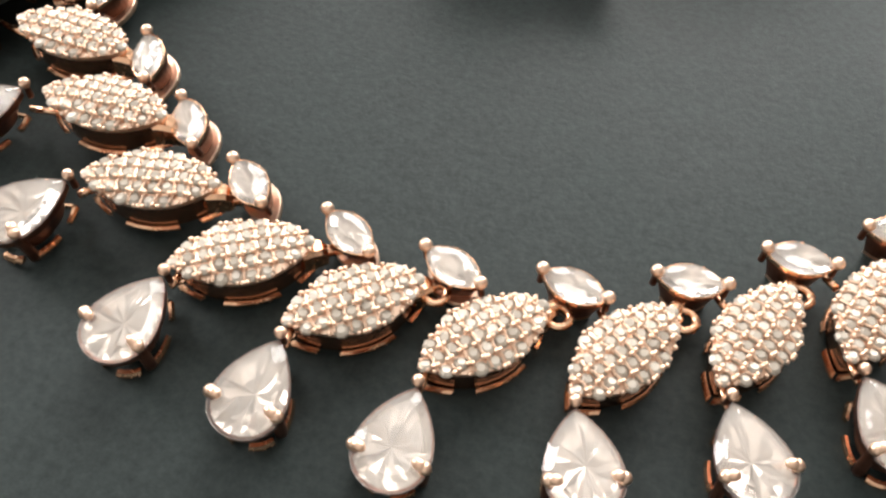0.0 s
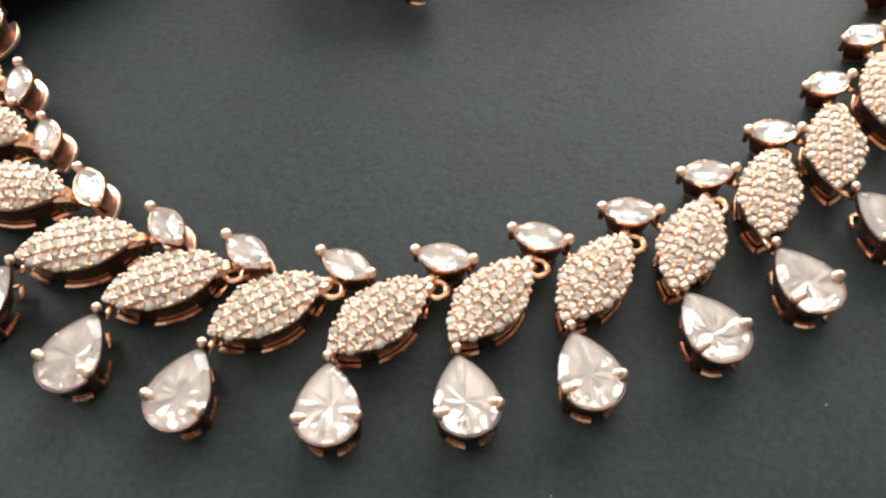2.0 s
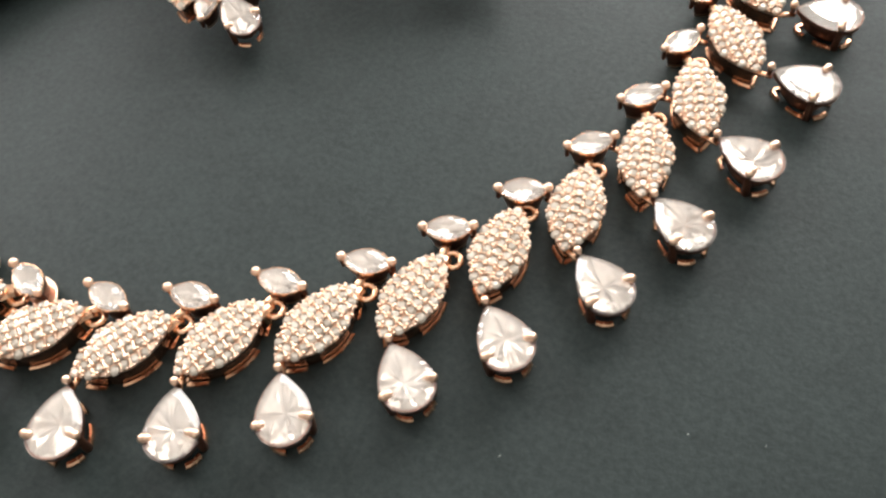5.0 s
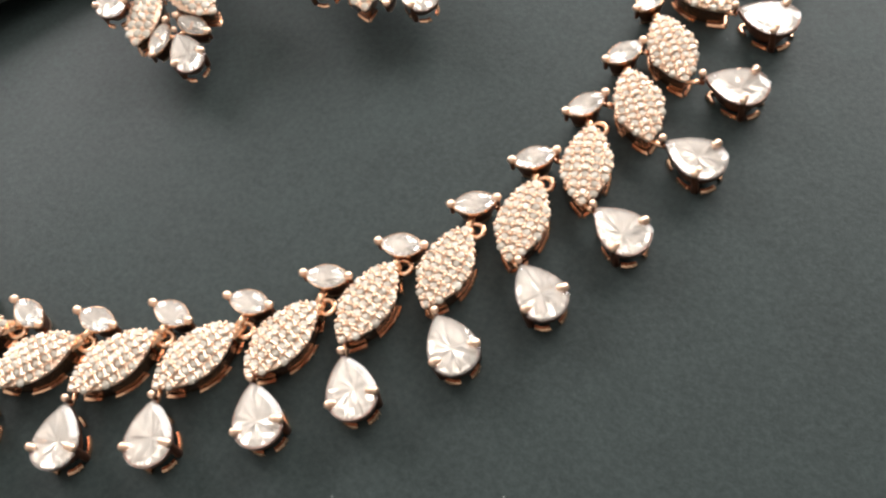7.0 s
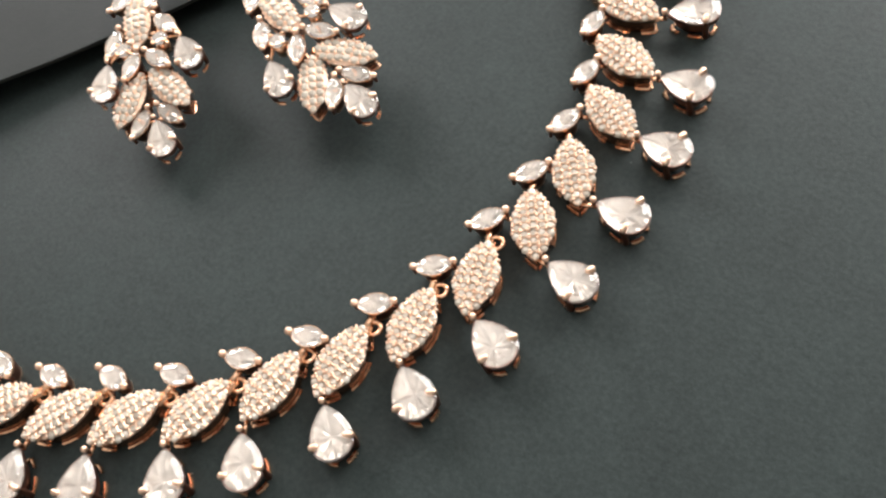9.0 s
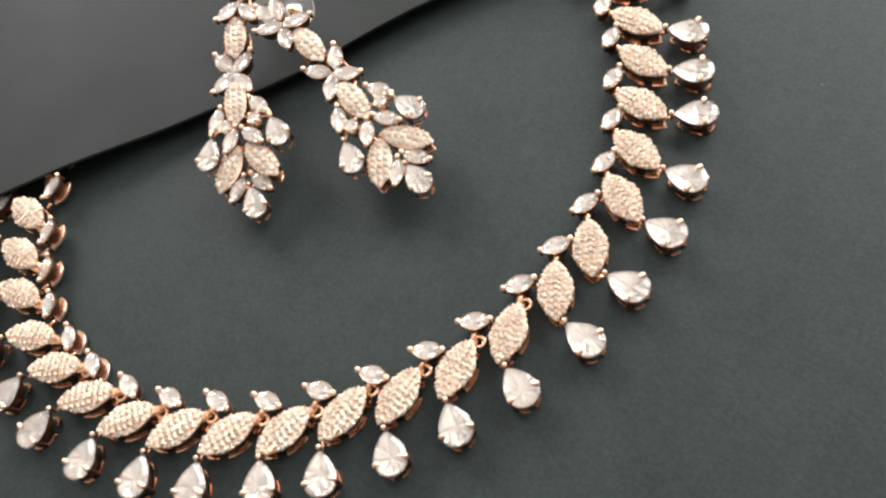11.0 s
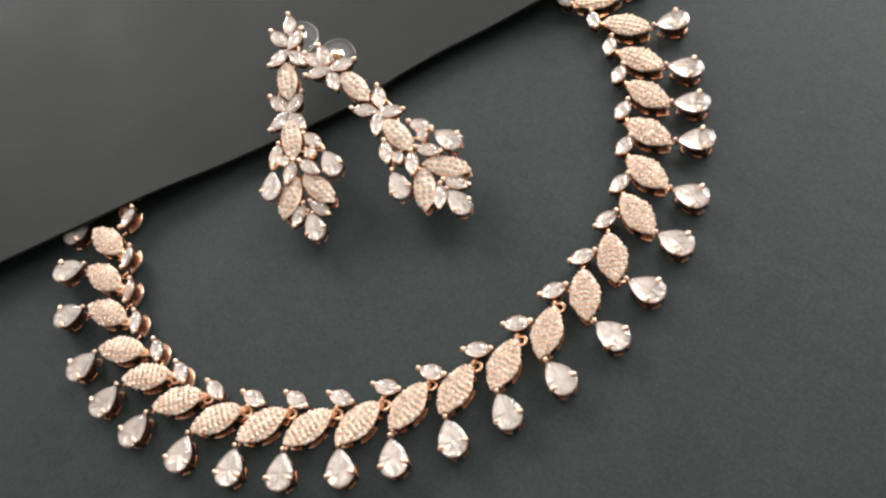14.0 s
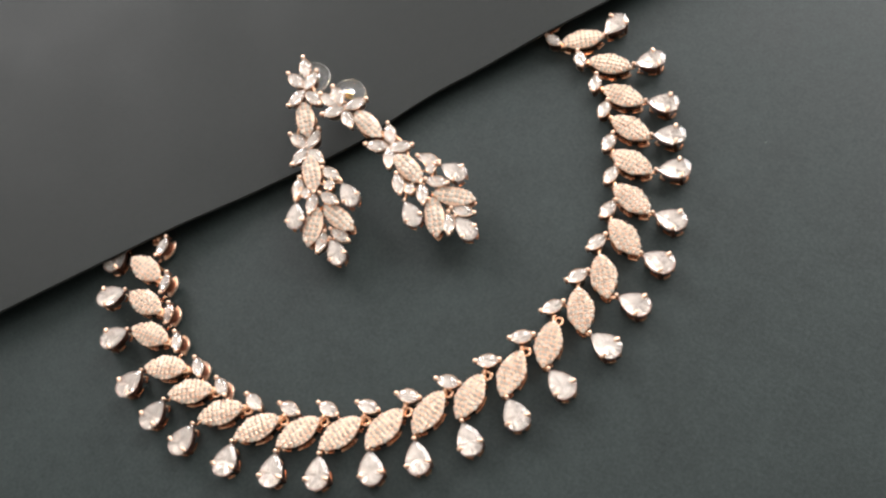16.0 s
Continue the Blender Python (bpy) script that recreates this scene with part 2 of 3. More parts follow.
def basket(line, wall_low, foot=0.74):
    """A setting: an undercut cup under the stone with a collar."""
    bm = bmesh.new()
    a, b = loop_at(bm, scaled(line, 0.97), TOP - 0.015 * C), loop_at(bm, scaled(line, foot), wall_low)
    c = loop_at(bm, scaled(line, foot - 0.1), wall_low)
    d = loop_at(bm, scaled(line, 0.90), TOP - 0.03 * C)
    bridge(bm, a, b), bridge(bm, b, c), bridge(bm, c, d), bridge(bm, d, a)
    band(bm, scaled(line, 0.93), scaled(line, 0.985), TOP - 0.07 * C, TOP - 0.014 * C)
    return bm


def collar(line):
    """The thin bright rim round a stone's girdle."""
    bm = bmesh.new()
    band(bm, scaled(line, 0.97), scaled(line, 1.035), TOP - 0.035 * C, TOP - 0.002 * C)
    return mesh_of("collar", bm, ROSE)


def rail_meshes(line, segments, high, inner, outer):
    """The short stretches of the foot rail, one mesh each, their outer faces sloped."""
    n, out = len(line), []
    section = ((inner, 0.0), (outer, 0.0), (outer + 0.012, 0.15 * high * C), (outer - 0.002, 0.5 * high * C), (outer - 0.045, high * C), (inner, high * C))
    loops = [(scaled(line, k), z) for k, z in section]
    for k in range(segments):
        bm = bmesh.new()
        idx = range(round(k * n / segments) + 1, round((k + 1) * n / segments))
        rows = [[bm.verts.new((*loop[i % n], z)) for loop, z in loops] for i in idx]
        for a, b in zip(rows, rows[1:]):
            bridge(bm, a, b)
        bm.faces.new(rows[0][::-1]), bm.faces.new(rows[-1])
        out.append(mesh_of("foot_rail", bm, ROSE))
    return out


def lathe(bm, prof, n=10):
    """A turned body about the z axis from (radius, height) rows, closed at both ends."""
    rows = [[bm.verts.new((r * C * math.cos(2 * math.pi * i / n), r * C * math.sin(2 * math.pi * i / n), z * C)) for i in range(n)] for r, z in prof]
    for a, b in zip(rows, rows[1:]):
        bridge(bm, a, b)
    bm.faces.new(rows[0][::-1]), bm.faces.new(rows[-1])


def prong_mesh(r=0.045, foot=-0.30, post=0.026, shade_top=0.0, hook=0.0):
    """A claw: a post up from the foot that ends in a round bead, bent over the stone where it hooks."""
    bm = bmesh.new()
    prof = [(post, foot), (post, foot + 0.02), (post - 0.002, -0.03), (0.026, 0.0)]
    prof += [(r * math.cos(radians(a)), 0.04 + 0.9 * r * math.sin(radians(a))) for a in (-50, -25, 0, 25, 50, 75)]
    lathe(bm, prof)
    if hook:
        bmesh.ops.create_icosphere(bm, subdivisions=2, radius=0.042 * C, matrix=Matrix.LocRotScale((0, -hook * C, 0.058 * C), None, (0.92, 1.25, 0.74)))
    # Below the bead the post takes the darkened gold, its shade in the colour.
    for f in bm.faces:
        f.material_index = 1 if f.calc_center_median().z < shade_top * C else 0
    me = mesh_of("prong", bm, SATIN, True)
    me.materials.append(SHADE_GOLD)
    return me


M_LINE = marquise_line(ML, MW, 24)
P_LINE = pear_line(PL, PW, 30)
M_CUT = marquise_line(ML, MW, 16)
P_CUT = pear_line(PL * 1.01, PW * 1.03, 26)
V_LINE = marquise_line(VL, VW, 36, 0.86)

MESH = {
    "m_set": mesh_of("marquise_setting", basket(M_LINE, 0.035 * C, 0.66), SHADE_GOLD),
    "m_cup": mesh_of("marquise_setting", basket(M_LINE, 0.035 * C, 0.58), SHADE_GOLD),
    "m_rim": collar(M_LINE),
    "m_gem": mesh_of("marquise_stone", gem(M_CUT, TOP, 0.065 * C, 0.42), CRYSTAL),
    "p_set": mesh_of("pear_setting", basket(P_LINE, 0.045 * C, 0.62), SHADE_GOLD),
    "p_gem": mesh_of("pear_stone", gem(P_CUT, TOP, 0.048 * C, 0.70), CRYSTAL),
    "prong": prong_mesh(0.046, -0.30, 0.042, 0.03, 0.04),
    "claw": prong_mesh(0.05, -0.12),
    "tip": prong_mesh(0.043, -0.10),
}
BACKS = {
    "m": [mesh_of("silvered_back", facet_reflector(M_CUT, TOP, 0.036 * C, seed, along, 0.55, 1.0, aside), SILVER) for seed, along, aside in ((3, 0.5, 0.01), (6, 0.44, -0.015), (12, 0.57, 0.0))],
    "p": [mesh_of("silvered_back", facet_reflector(P_CUT, TOP, 0.074 * C, seed, along, 0.42, 0.35, aside), SILVER) for seed, along, aside in ((4, 0.54, 0.015), (9, 0.57, -0.02), (15, 0.52, 0.025), (21, 0.56, -0.005))],
}
RAILS = {"p": rail_meshes(P_LINE, 6, 0.042, 0.80, 0.93), "v": rail_meshes(V_LINE, 6, 0.034, 0.88, 0.965)}


def base_plate(k):
    """The rounded plate under a marquise setting."""
    bm = bmesh.new()
    rings = [loop_at(bm, scaled(M_LINE, k * q), z * C) for q, z in ((0.95, 0.0), (1.0, 0.012), (1.0, 0.045), (0.95, 0.055))]
    for a, b in zip(rings, rings[1:]):
        bridge(bm, a, b)
    bm.faces.new(rings[0][::-1]), bm.faces.new(rings[-1])
    return mesh_of("base_plate", bm, SATIN)


MESH["wide_base"], MESH["base"] = base_plate(1.02), base_plate(0.66)


def dome(x, y):
    """Height of the pave plate at a point."""
    u, v = x / (VL / 2), y / (VW / 2)
    return 0.285 * C + 0.072 * C * max(0.0, 1 - 0.7 * u * u - 0.8 * v * v)


def half_width(x):
    u = min(1.0, abs(x) / (VL / 2))
    return (1 - u * u) ** 0.86 * VW / 2


def pave_grid(seed, count, pitch, gap, pair):
    """Places of the small stones, in rows and columns, and of the gold beads at their corners, a little uneven."""
    rnd = random.Random(seed)
    stones, beads, ridges = [], [], []
    pitch, gap, pair = pitch * C, gap * C, pair * C
    for k in range(count):
        x = (k - (count - 1) / 2 + 0.15) * pitch
        slide, edge = rnd.uniform(-0.006, 0.006) * C, half_width(x + pitch / 2)
        for i in range(-2, 3):
            y = i * gap + slide
            if abs(y) < half_width(x) - 0.024 * C or i == 0:
                stones.append((x + rnd.uniform(-0.005, 0.005) * C, y + rnd.uniform(-0.005, 0.005) * C, rnd.uniform(-10, 10), rnd.uniform(-10, 10), rnd.uniform(0, 45)))
        if k == count - 1:
            break
        for i in range(-3, 3):
            y = (i + 0.5) * gap + slide
            if abs(y) < edge - 0.005 * C:
                for side in (-pair, pair):
                    beads.append((x + pitch * 0.5 + side + rnd.uniform(-0.007, 0.007) * C, y + rnd.uniform(-0.009, 0.009) * C))
        ridges.append((x + pitch / 2, edge - 0.02 * C))
    rim = [p for p in marquise_line(VL * 0.98, VW * 0.98, 34, 0.86) if p[0] > -0.47 * C]
    return stones, beads, ridges, rim


STONES, BEADS, RIDGES, RIM = pave_grid(5, 10, 0.103, 0.104, 0.017)
LARGE = pave_grid(8, 8, 0.128, 0.132, 0.0)  # the earrings' leaves carry fewer, larger stones


def stone_pose(x, y, tilt, lean, turn):
    return Matrix.Translation((x, y, dome(x, y) - 0.012 * C)) @ pose(0, 0, 0, tilt, lean, turn)


def small_stone(bm, m, r=0.056):
    """A round stone of one millimetre: a low crown of flat facets round a small table."""
    n = 8
    rings = [[bm.verts.new(m @ Vector((r * C * k * math.cos(2 * math.pi * i / n), r * C * k * math.sin(2 * math.pi * i / n), z * C))) for i in range(n)] for k, z in ((1.0, -0.014), (0.92, 0.002), (0.50, 0.019))]
    for a, b in zip(rings, rings[1:]):
        bridge(bm, a, b)
    bm.faces.new(rings[-1])
    bm.faces.new(rings[0][::-1])


def pave_plate(ridges):
    bm, rnd = bmesh.new(), random.Random(9)
    rings = [[bm.verts.new((x, y, dome(x, y) - 0.022 * C)) for x, y in ((max(q, -0.465 * C), w) for q, w in scaled(V_LINE, k))] for k in (0.95, 0.84, 0.65, 0.4, 0.15)]
    for a, b in zip(rings, rings[1:]):
        bridge(bm, a, b)
    bm.faces.new(rings[-1])
    low = loop_at(bm, [(max(q, -0.46 * C), w) for q, w in scaled(V_LINE, 0.92)], 0.245 * C)
    bridge(bm, rings[0], low)
    bm.faces.new(low[::-1])
    for x, w in ridges:
        ys = [-w + 2 * w * i / 8 for i in range(9)]
        pts = [(x + rnd.uniform(-0.014, 0.014) * C, y) for y in ys]
        for (x0, y0), (x1, y1) in zip(pts, pts[1:]):
            rod(bm, (x0, y0, dome(x0, y0) + 0.006 * C), (x1, y1, dome(x1, y1) + 0.006 * C), 0.011 * C, 0.011 * C, 5)
    return mesh_of("pave_plate", bm, PALE)


def pave_body():
    """The undercut wall below the plate."""
    bm = bmesh.new()
    rings = [loop_at(bm, scaled(V_LINE, k), z * C) for k, z in ((0.91, 0.245), (0.86, 0.14), (0.84, 0.02))]
    for a, b in zip(rings, rings[1:]):
        bridge(bm, a, b)
    bm.faces.new(rings[0])
    bm.faces.new(rings[-1][::-1])
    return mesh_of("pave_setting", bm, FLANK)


def end_tab():
    """The tapered block at the leaf's end that holds the jump ring."""
    bm = bmesh.new()
    rows = [[bm.verts.new((x * C, y * C, z * C)) for y, z in ((-w, 0.06), (w, 0.06), (w, h - 0.03), (w - 0.03, h), (-w + 0.03, h), (-w, h - 0.03))] for x, w, h in ((-0.40, 0.10, 0.25), (-0.48, 0.085, 0.245), (-0.54, 0.07, 0.23), (-0.58, 0.05, 0.19))]
    for a, b in zip(rows, rows[1:]):
        bridge(bm, a, b)
    bm.faces.new(rows[0][::-1]), bm.faces.new(rows[-1])
    return mesh_of("end_tab", bm, ROSE)


def pave_beads(beads, r):
    bm = bmesh.new()
    for x, y in beads:
        ball(bm, x, y, dome(x, y) + 0.012 * C, r * C, 1)
    for x, y in RIM:
        ball(bm, x * 0.98, y * 0.98, dome(x, y) - 0.008 * C, 0.021 * C, 1)
    return mesh_of("beadwork", bm, PALE, True)


def pave_stones(stones, r):
    bm = bmesh.new()
    for row in stones:
        small_stone(bm, stone_pose(*row), r)
    return mesh_of("stone_paving", bm, PAVE)


bm = bmesh.new()
small_stone(bm, Matrix())
MESH["stone"] = mesh_of("pave_stone", bm, PAVE)
MESH["v_tab"], MESH["v_body"] = end_tab(), pave_body()
MESH["v_plate"], MESH["v_beads"], MESH["v_stones"] = pave_plate(RIDGES), pave_beads(BEADS, 0.0215), pave_stones(STONES, 0.056)
MESH["e_plate"], MESH["e_beads"], MESH["e_stones"] = pave_plate([]), pave_beads(LARGE[1], 0.023), pave_stones(LARGE[0], 0.068)
bm = bmesh.new()
torus(bm, Matrix(), 0.085 * C, 0.032 * C)
MESH["ring"] = mesh_of("jump_ring", bm, ROSE, True)


def at(x, y, z=0.0, turn=0.0, tilt=0.0, lean=0.0):
    """A pose in centimetres: turned about the vertical, after a tilt about the world's x axis."""
    return Matrix.Translation((x * C, y * C, z * C)) @ pose(0, 0, 0, tilt, lean, 0) @ pose(0, 0, 0, 0, 0, turn)


TURN = itertools.count()  # the cut of the backs differs from stone to stone


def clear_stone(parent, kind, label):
    """A clear crown over its added reflector; the crown casts no shadow, so daylight reaches the reflector."""
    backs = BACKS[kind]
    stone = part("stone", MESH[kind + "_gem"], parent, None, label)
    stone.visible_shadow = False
    part("silvered_back", backs[next(TURN) % len(backs)], parent, None, "faceted reflector added inside the stone")


def marquise(parent, m, name="marquise_link", label="clear marquise stone in a rose gold claw setting", wide=False, claws=((-0.25, 0), (0.25, 180))):
    ob = part(name, MESH["m_cup" if wide else "m_set"], parent, m, label)
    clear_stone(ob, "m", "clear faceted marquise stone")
    part("base_plate", MESH["wide_base" if wide else "base"], ob)
    part("collar", MESH["m_rim"], ob)
    for x, turn in claws:
        part("prong", MESH["claw"], ob, Matrix.Translation((x * C, 0, TOP)) @ pose(0, 0, 0, 0, 0, turn))
    return ob


def pear(parent, m, name="pear_drop"):
    ob = part(name, MESH["p_set"], parent, m, "clear pear-cut stone in a three-claw rose gold basket")
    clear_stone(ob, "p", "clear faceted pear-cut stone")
    for me in RAILS["p"]:
        part("foot_rail", me, ob)
    part("prong", MESH["tip"], ob, Matrix.Translation((-0.035 * C, 0, TOP)))
    for side in (1, -1):
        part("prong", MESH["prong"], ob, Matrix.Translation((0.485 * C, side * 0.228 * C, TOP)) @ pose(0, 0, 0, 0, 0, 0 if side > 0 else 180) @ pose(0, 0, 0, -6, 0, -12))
    return ob


def pave(parent, m, single=False, ring=True, kind="v"):
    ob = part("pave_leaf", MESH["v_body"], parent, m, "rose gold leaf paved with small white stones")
    part("plate", MESH[kind + "_plate"], ob)
    for me in RAILS["v"]:
        part("foot_rail", me, ob)
    part("end_tab", MESH["v_tab"], ob)
    tagged(part("beadwork", MESH[kind + "_beads"], ob), kind="stuff")
    if single:
        for row in STONES:
            part("pave_stone", MESH["stone"], ob, stone_pose(*row))
    else:
        tagged(part("stone_paving", MESH[kind + "_stones"], ob), kind="stuff")
    if ring:
        part("jump_ring", MESH["ring"], ob, Matrix.Translation((-VL / 2 - 0.02 * C, 0.07 * C, 0.17 * C)))
    return ob


# ---- the place ----
def slab(name, x0, x1, y0, y1, z0, z1, mat, label):
    bm = bmesh.new()
    box(bm, x0, x1, y0, y1, z0, z1)
    ob = tagged(new(name, mesh_of(name, bm, mat)), label, name.split("_")[0], kind="structure")
    ob.matrix_world = ROOM
    return ob


slab("table_top", -0.6, 0.6, -0.5, 0.5, -0.75, 0.0, BOARD, "matt black board with a fine grain")
# Unseen room shell, added to hold the lamps and keep low reflections dark.
slab("floor", -1.6, 1.6, -1.6, 1.3, -0.8, -0.75, WALL, "plain unseen grey floor")


# Unseen ceiling; its opening is added for the overhead fill lamp.
def ceiling_with_fill_opening():
    x, y, z, w, h = OVERHEAD
    bm = bmesh.new()
    box(bm, -1.6, x - w / 2, -1.6, 1.3, z, z + 0.05)
    box(bm, x + w / 2, 1.6, -1.6, 1.3, z, z + 0.05)
    box(bm, x - w / 2, x + w / 2, -1.6, y - h / 2, z, z + 0.05)
    box(bm, x - w / 2, x + w / 2, y + h / 2, 1.3, z, z + 0.05)
    ob = tagged(new("ceiling", mesh_of("ceiling", bm, CEILING)), "plain off-white ceiling with an opening for added fill light", "ceiling", kind="structure")
    ob.matrix_world = ROOM


ceiling_with_fill_opening()
# Unseen walls; the south one is white to bounce light from behind.
slab("wall_south", -1.6, 1.6, -1.65, -1.6, -0.75, 2.1, PLASTER, "plain unseen white bounce wall")
slab("wall_east", 1.6, 1.65, -1.6, 1.3, -0.75, 2.1, WALL, "plain unseen grey wall")


def wall_with_window():
    x, _, z, w, h = WINDOW
    bm = bmesh.new()
    box(bm, -1.6, x - w / 2, 1.3, 1.4, -0.75, 2.1)
    box(bm, x + w / 2, 1.6, 1.3, 1.4, -0.75, 2.1)
    box(bm, x - w / 2, x + w / 2, 1.3, 1.4, -0.75, z - h / 2)
    box(bm, x - w / 2, x + w / 2, 1.3, 1.4, z + h / 2, 2.1)
    ob = tagged(new("wall_north", mesh_of("wall_north", bm, WALL)), "plain unseen grey wall with a window opening", "wall", kind="structure")
    ob.matrix_world = ROOM


wall_with_window()


# Unseen wall, white so that the stones catch more bounced light.
def wall_with_side_window():
    x, y, z, w, h = SIDE
    bm = bmesh.new()
    box(bm, x - 0.08, x, -1.6, y - w / 2, -0.75, 2.1)
    box(bm, x - 0.08, x, y + w / 2, 1.3, -0.75, 2.1)
    box(bm, x - 0.08, x, y - w / 2, y + w / 2, -0.75, z - h / 2)
    box(bm, x - 0.08, x, y - w / 2, y + w / 2, z + h / 2, 2.1)
    ob = tagged(new("wall_west", mesh_of("wall_west", bm, PLASTER)), "plain unseen white bounce wall with a small window opening", "wall", kind="structure")
    ob.matrix_world = ROOM


wall_with_side_window()


EDGE = [(-8.85, 0.2), (-2.08, 1.95), (-0.82, 2.23), (0.17, 2.52), (0.89, 2.86), (1.61, 3.17), (2.34, 3.44), (3.05, 3.64), (6.46, 4.57)]


def edge_y(x):
    """The front edge of the upper card, a little bowed, in centimetres."""
    knots = EDGE
    if x <= knots[0][0]:
        return knots[0][1] + 0.238 * (x - knots[0][0])
    for (x0, y0), (x1, y1) in zip(knots, knots[1:]):
        if x <= x1:
            return y0 + (y1 - y0) * (x - x0) / (x1 - x0)
    return knots[-1][1] + 0.35 * (x - knots[-1][0])


def card_top(x):
    """Height of the card in centimetres: it lies on the necklace's ends and sags between them."""
    u = min(1.0, max(0.0, (abs(x - 0.3) - 2.5) / 2.7))
    return 0.34 + 0.16 * u * u * (3 - 2 * u)


def display_card():
    bm = bmesh.new()
    n = 136
    xs = [-17 + 34 * i / n for i in range(n + 1)]
    rows = []
    for x in xs:
        y = edge_y(x)
        h = card_top(x)
        rows.append([bm.verts.new((x * C, q * C, z * C)) for q, z in ((y + 0.012, h - 0.07), (y, h - 0.06), (y, h - 0.012), (y + 0.015, h), (21.0, h), (21.0, h - 0.07))])
    for a, b in zip(rows, rows[1:]):
        for k in range(6):
            bm.faces.new((a[k], a[(k + 1) % 6], b[(k + 1) % 6], b[k]))
    bm.faces.new(rows[0]), bm.faces.new(rows[-1][::-1])
    tagged(new("display_card", mesh_of("display_card", bm, CARD)), "smooth black card lying over the ends of the necklace", "card")


display_card()


def dust():
    """Tiny pale flecks that lie about on the board."""
    rnd = random.Random(21)
    bm = bmesh.new()
    for _ in range(12):
        x, y, r = rnd.uniform(-9, 9), rnd.uniform(-7.5, 2.5), rnd.uniform(0.004, 0.009)
        if y < edge_y(x) - 0.3:
            bmesh.ops.create_icosphere(bm, subdivisions=1, radius=r * C, matrix=Matrix.LocRotScale((x * C, y * C, 0.002 * C), None, (1.6, 1.0, 0.5)))
    tagged(new("dust_flecks", mesh_of("dust_flecks", bm, LINT)), "tiny pale dust flecks scattered on the black board", "dust", kind="stuff")


dust()

# ---- the necklace: one link a row, x, y in centimetres and the turn in degrees ----
MARQUISES = [
    (-4.97, 0.89, -130), (-4.9, -0.12, -112), (-4.83, -0.91, -100), (-4.63, -1.68, -86), (-4.15, -2.4, -78), (-3.62, -2.99, -68), (-2.92, -3.49, -56), (-2.15, -3.82, -39), (-1.32, -4.02, -43), (-0.48, -4.16, -32), (0.38, -4.13, -23), (1.23, -4.02, -25), (2.1, -3.77, -10), (2.88, -3.42, -5), (3.63, -2.92, 11), (4.28, -2.36, 13), (4.85, -1.69, 28), (5.27, -0.97, 39), (5.54, -0.14, 47), (5.7, 0.72, 53), (5.82, 1.64, 57), (5.8, 2.43, 67), (5.63, 3.25, 89), (5.15, 4.04, -59),
]
PAVES = [
    (-5.36, 0.37, 132), (-5.34, -0.54, 138), (-5.25, -1.35, 148), (-4.88, -2.24, 165), (-4.33, -2.92, 174), (-3.66, -3.55, -177), (-2.88, -4.07, -167), (-2, -4.37, -158), (-1.12, -4.59, -154), (-0.2, -4.68, -145), (0.74, -4.56, -135), (1.62, -4.42, -130), (2.53, -4.14, -124), (3.38, -3.7, -115), (4.17, -3.13, -97), (4.8, -2.5, -95), (5.43, -1.72, -71), (5.81, -0.86, -59), (6.05, 0.05, -49), (6.25, 0.95, -53), (6.32, 1.88, -45), (6.26, 2.88, -32), (5.83, 3.82, -7),
]
PEARS = [
    (-5.93, 1.15, -141), (-5.88, -0.08, 186), (-5.78, -1.11, -170), (-5.42, -2.2, -150), (-4.9, -3, -139), (-4.25, -3.7, -137), (-3.43, -4.29, -115), (-2.5, -4.71, -108), (-1.59, -4.96, -102), (-0.57, -5.09, -90), (0.38, -5.09, -89), (1.39, -4.95, -81), (2.35, -4.67, -76), (3.28, -4.28, -64), (4.25, -3.73, -52), (4.97, -3.05, -40), (5.69, -2.24, -42), (6.17, -1.37, -37), (6.52, -0.33, -11), (6.67, 0.59, -17), (6.79, 1.53, -25), (6.81, 2.65, 2), (6.39, 3.78, 38),
]
SINGLE = range(5, 10)  # the leaves that pass nearest have every small stone as a piece of its own

necklace = root("necklace", "rose gold necklace with clear pear drops on black board", "necklace")


LEAN = [16, 16, 16, 15, 10, 6]  # the links of one end lean outwards on their wide bases, in degrees
# the same end runs a little uphill: heights in centimetres over the board
UP = {"m": [0.10, 0.10, 0.06, 0.06, 0.03, 0.03], "v": [0.15, 0.17, 0.09, 0.06, 0.02], "p": [0.0, 0.12, 0.09, 0.07, 0.06, 0.04]}


def up(kind, k):
    return UP[kind][k] if k < len(UP[kind]) else 0.0


for k, (x, y, turn) in enumerate(MARQUISES):
    lean = LEAN[k] if k < len(LEAN) else 0
    marquise(necklace, at(x + 0.3 * math.sin(radians(lean)), y, up("m", k) + 0.10 * math.sin(radians(lean)), turn, 0, -lean), wide=k < len(LEAN))
for k, (x, y, turn) in enumerate(PAVES):
    pave(necklace, at(x, y, up("v", k), turn), k in SINGLE, 3 < k < 14)
for k, (x, y, turn) in enumerate(PEARS):
    dip = 6 if 2 <= k <= 5 else 0
    pear(necklace, at(x, y, up("p", k), turn) @ pose(0, 0, 0, 0, dip, 0) @ Matrix.Diagonal((1, 1, 1.08, 1)))


def connector(parent, a, b, r=0.03):
    bm = bmesh.new()
    rod(bm, a, b, r * C, r * C, 8)
    part("connector", mesh_of("connector", bm, ROSE, True), parent)


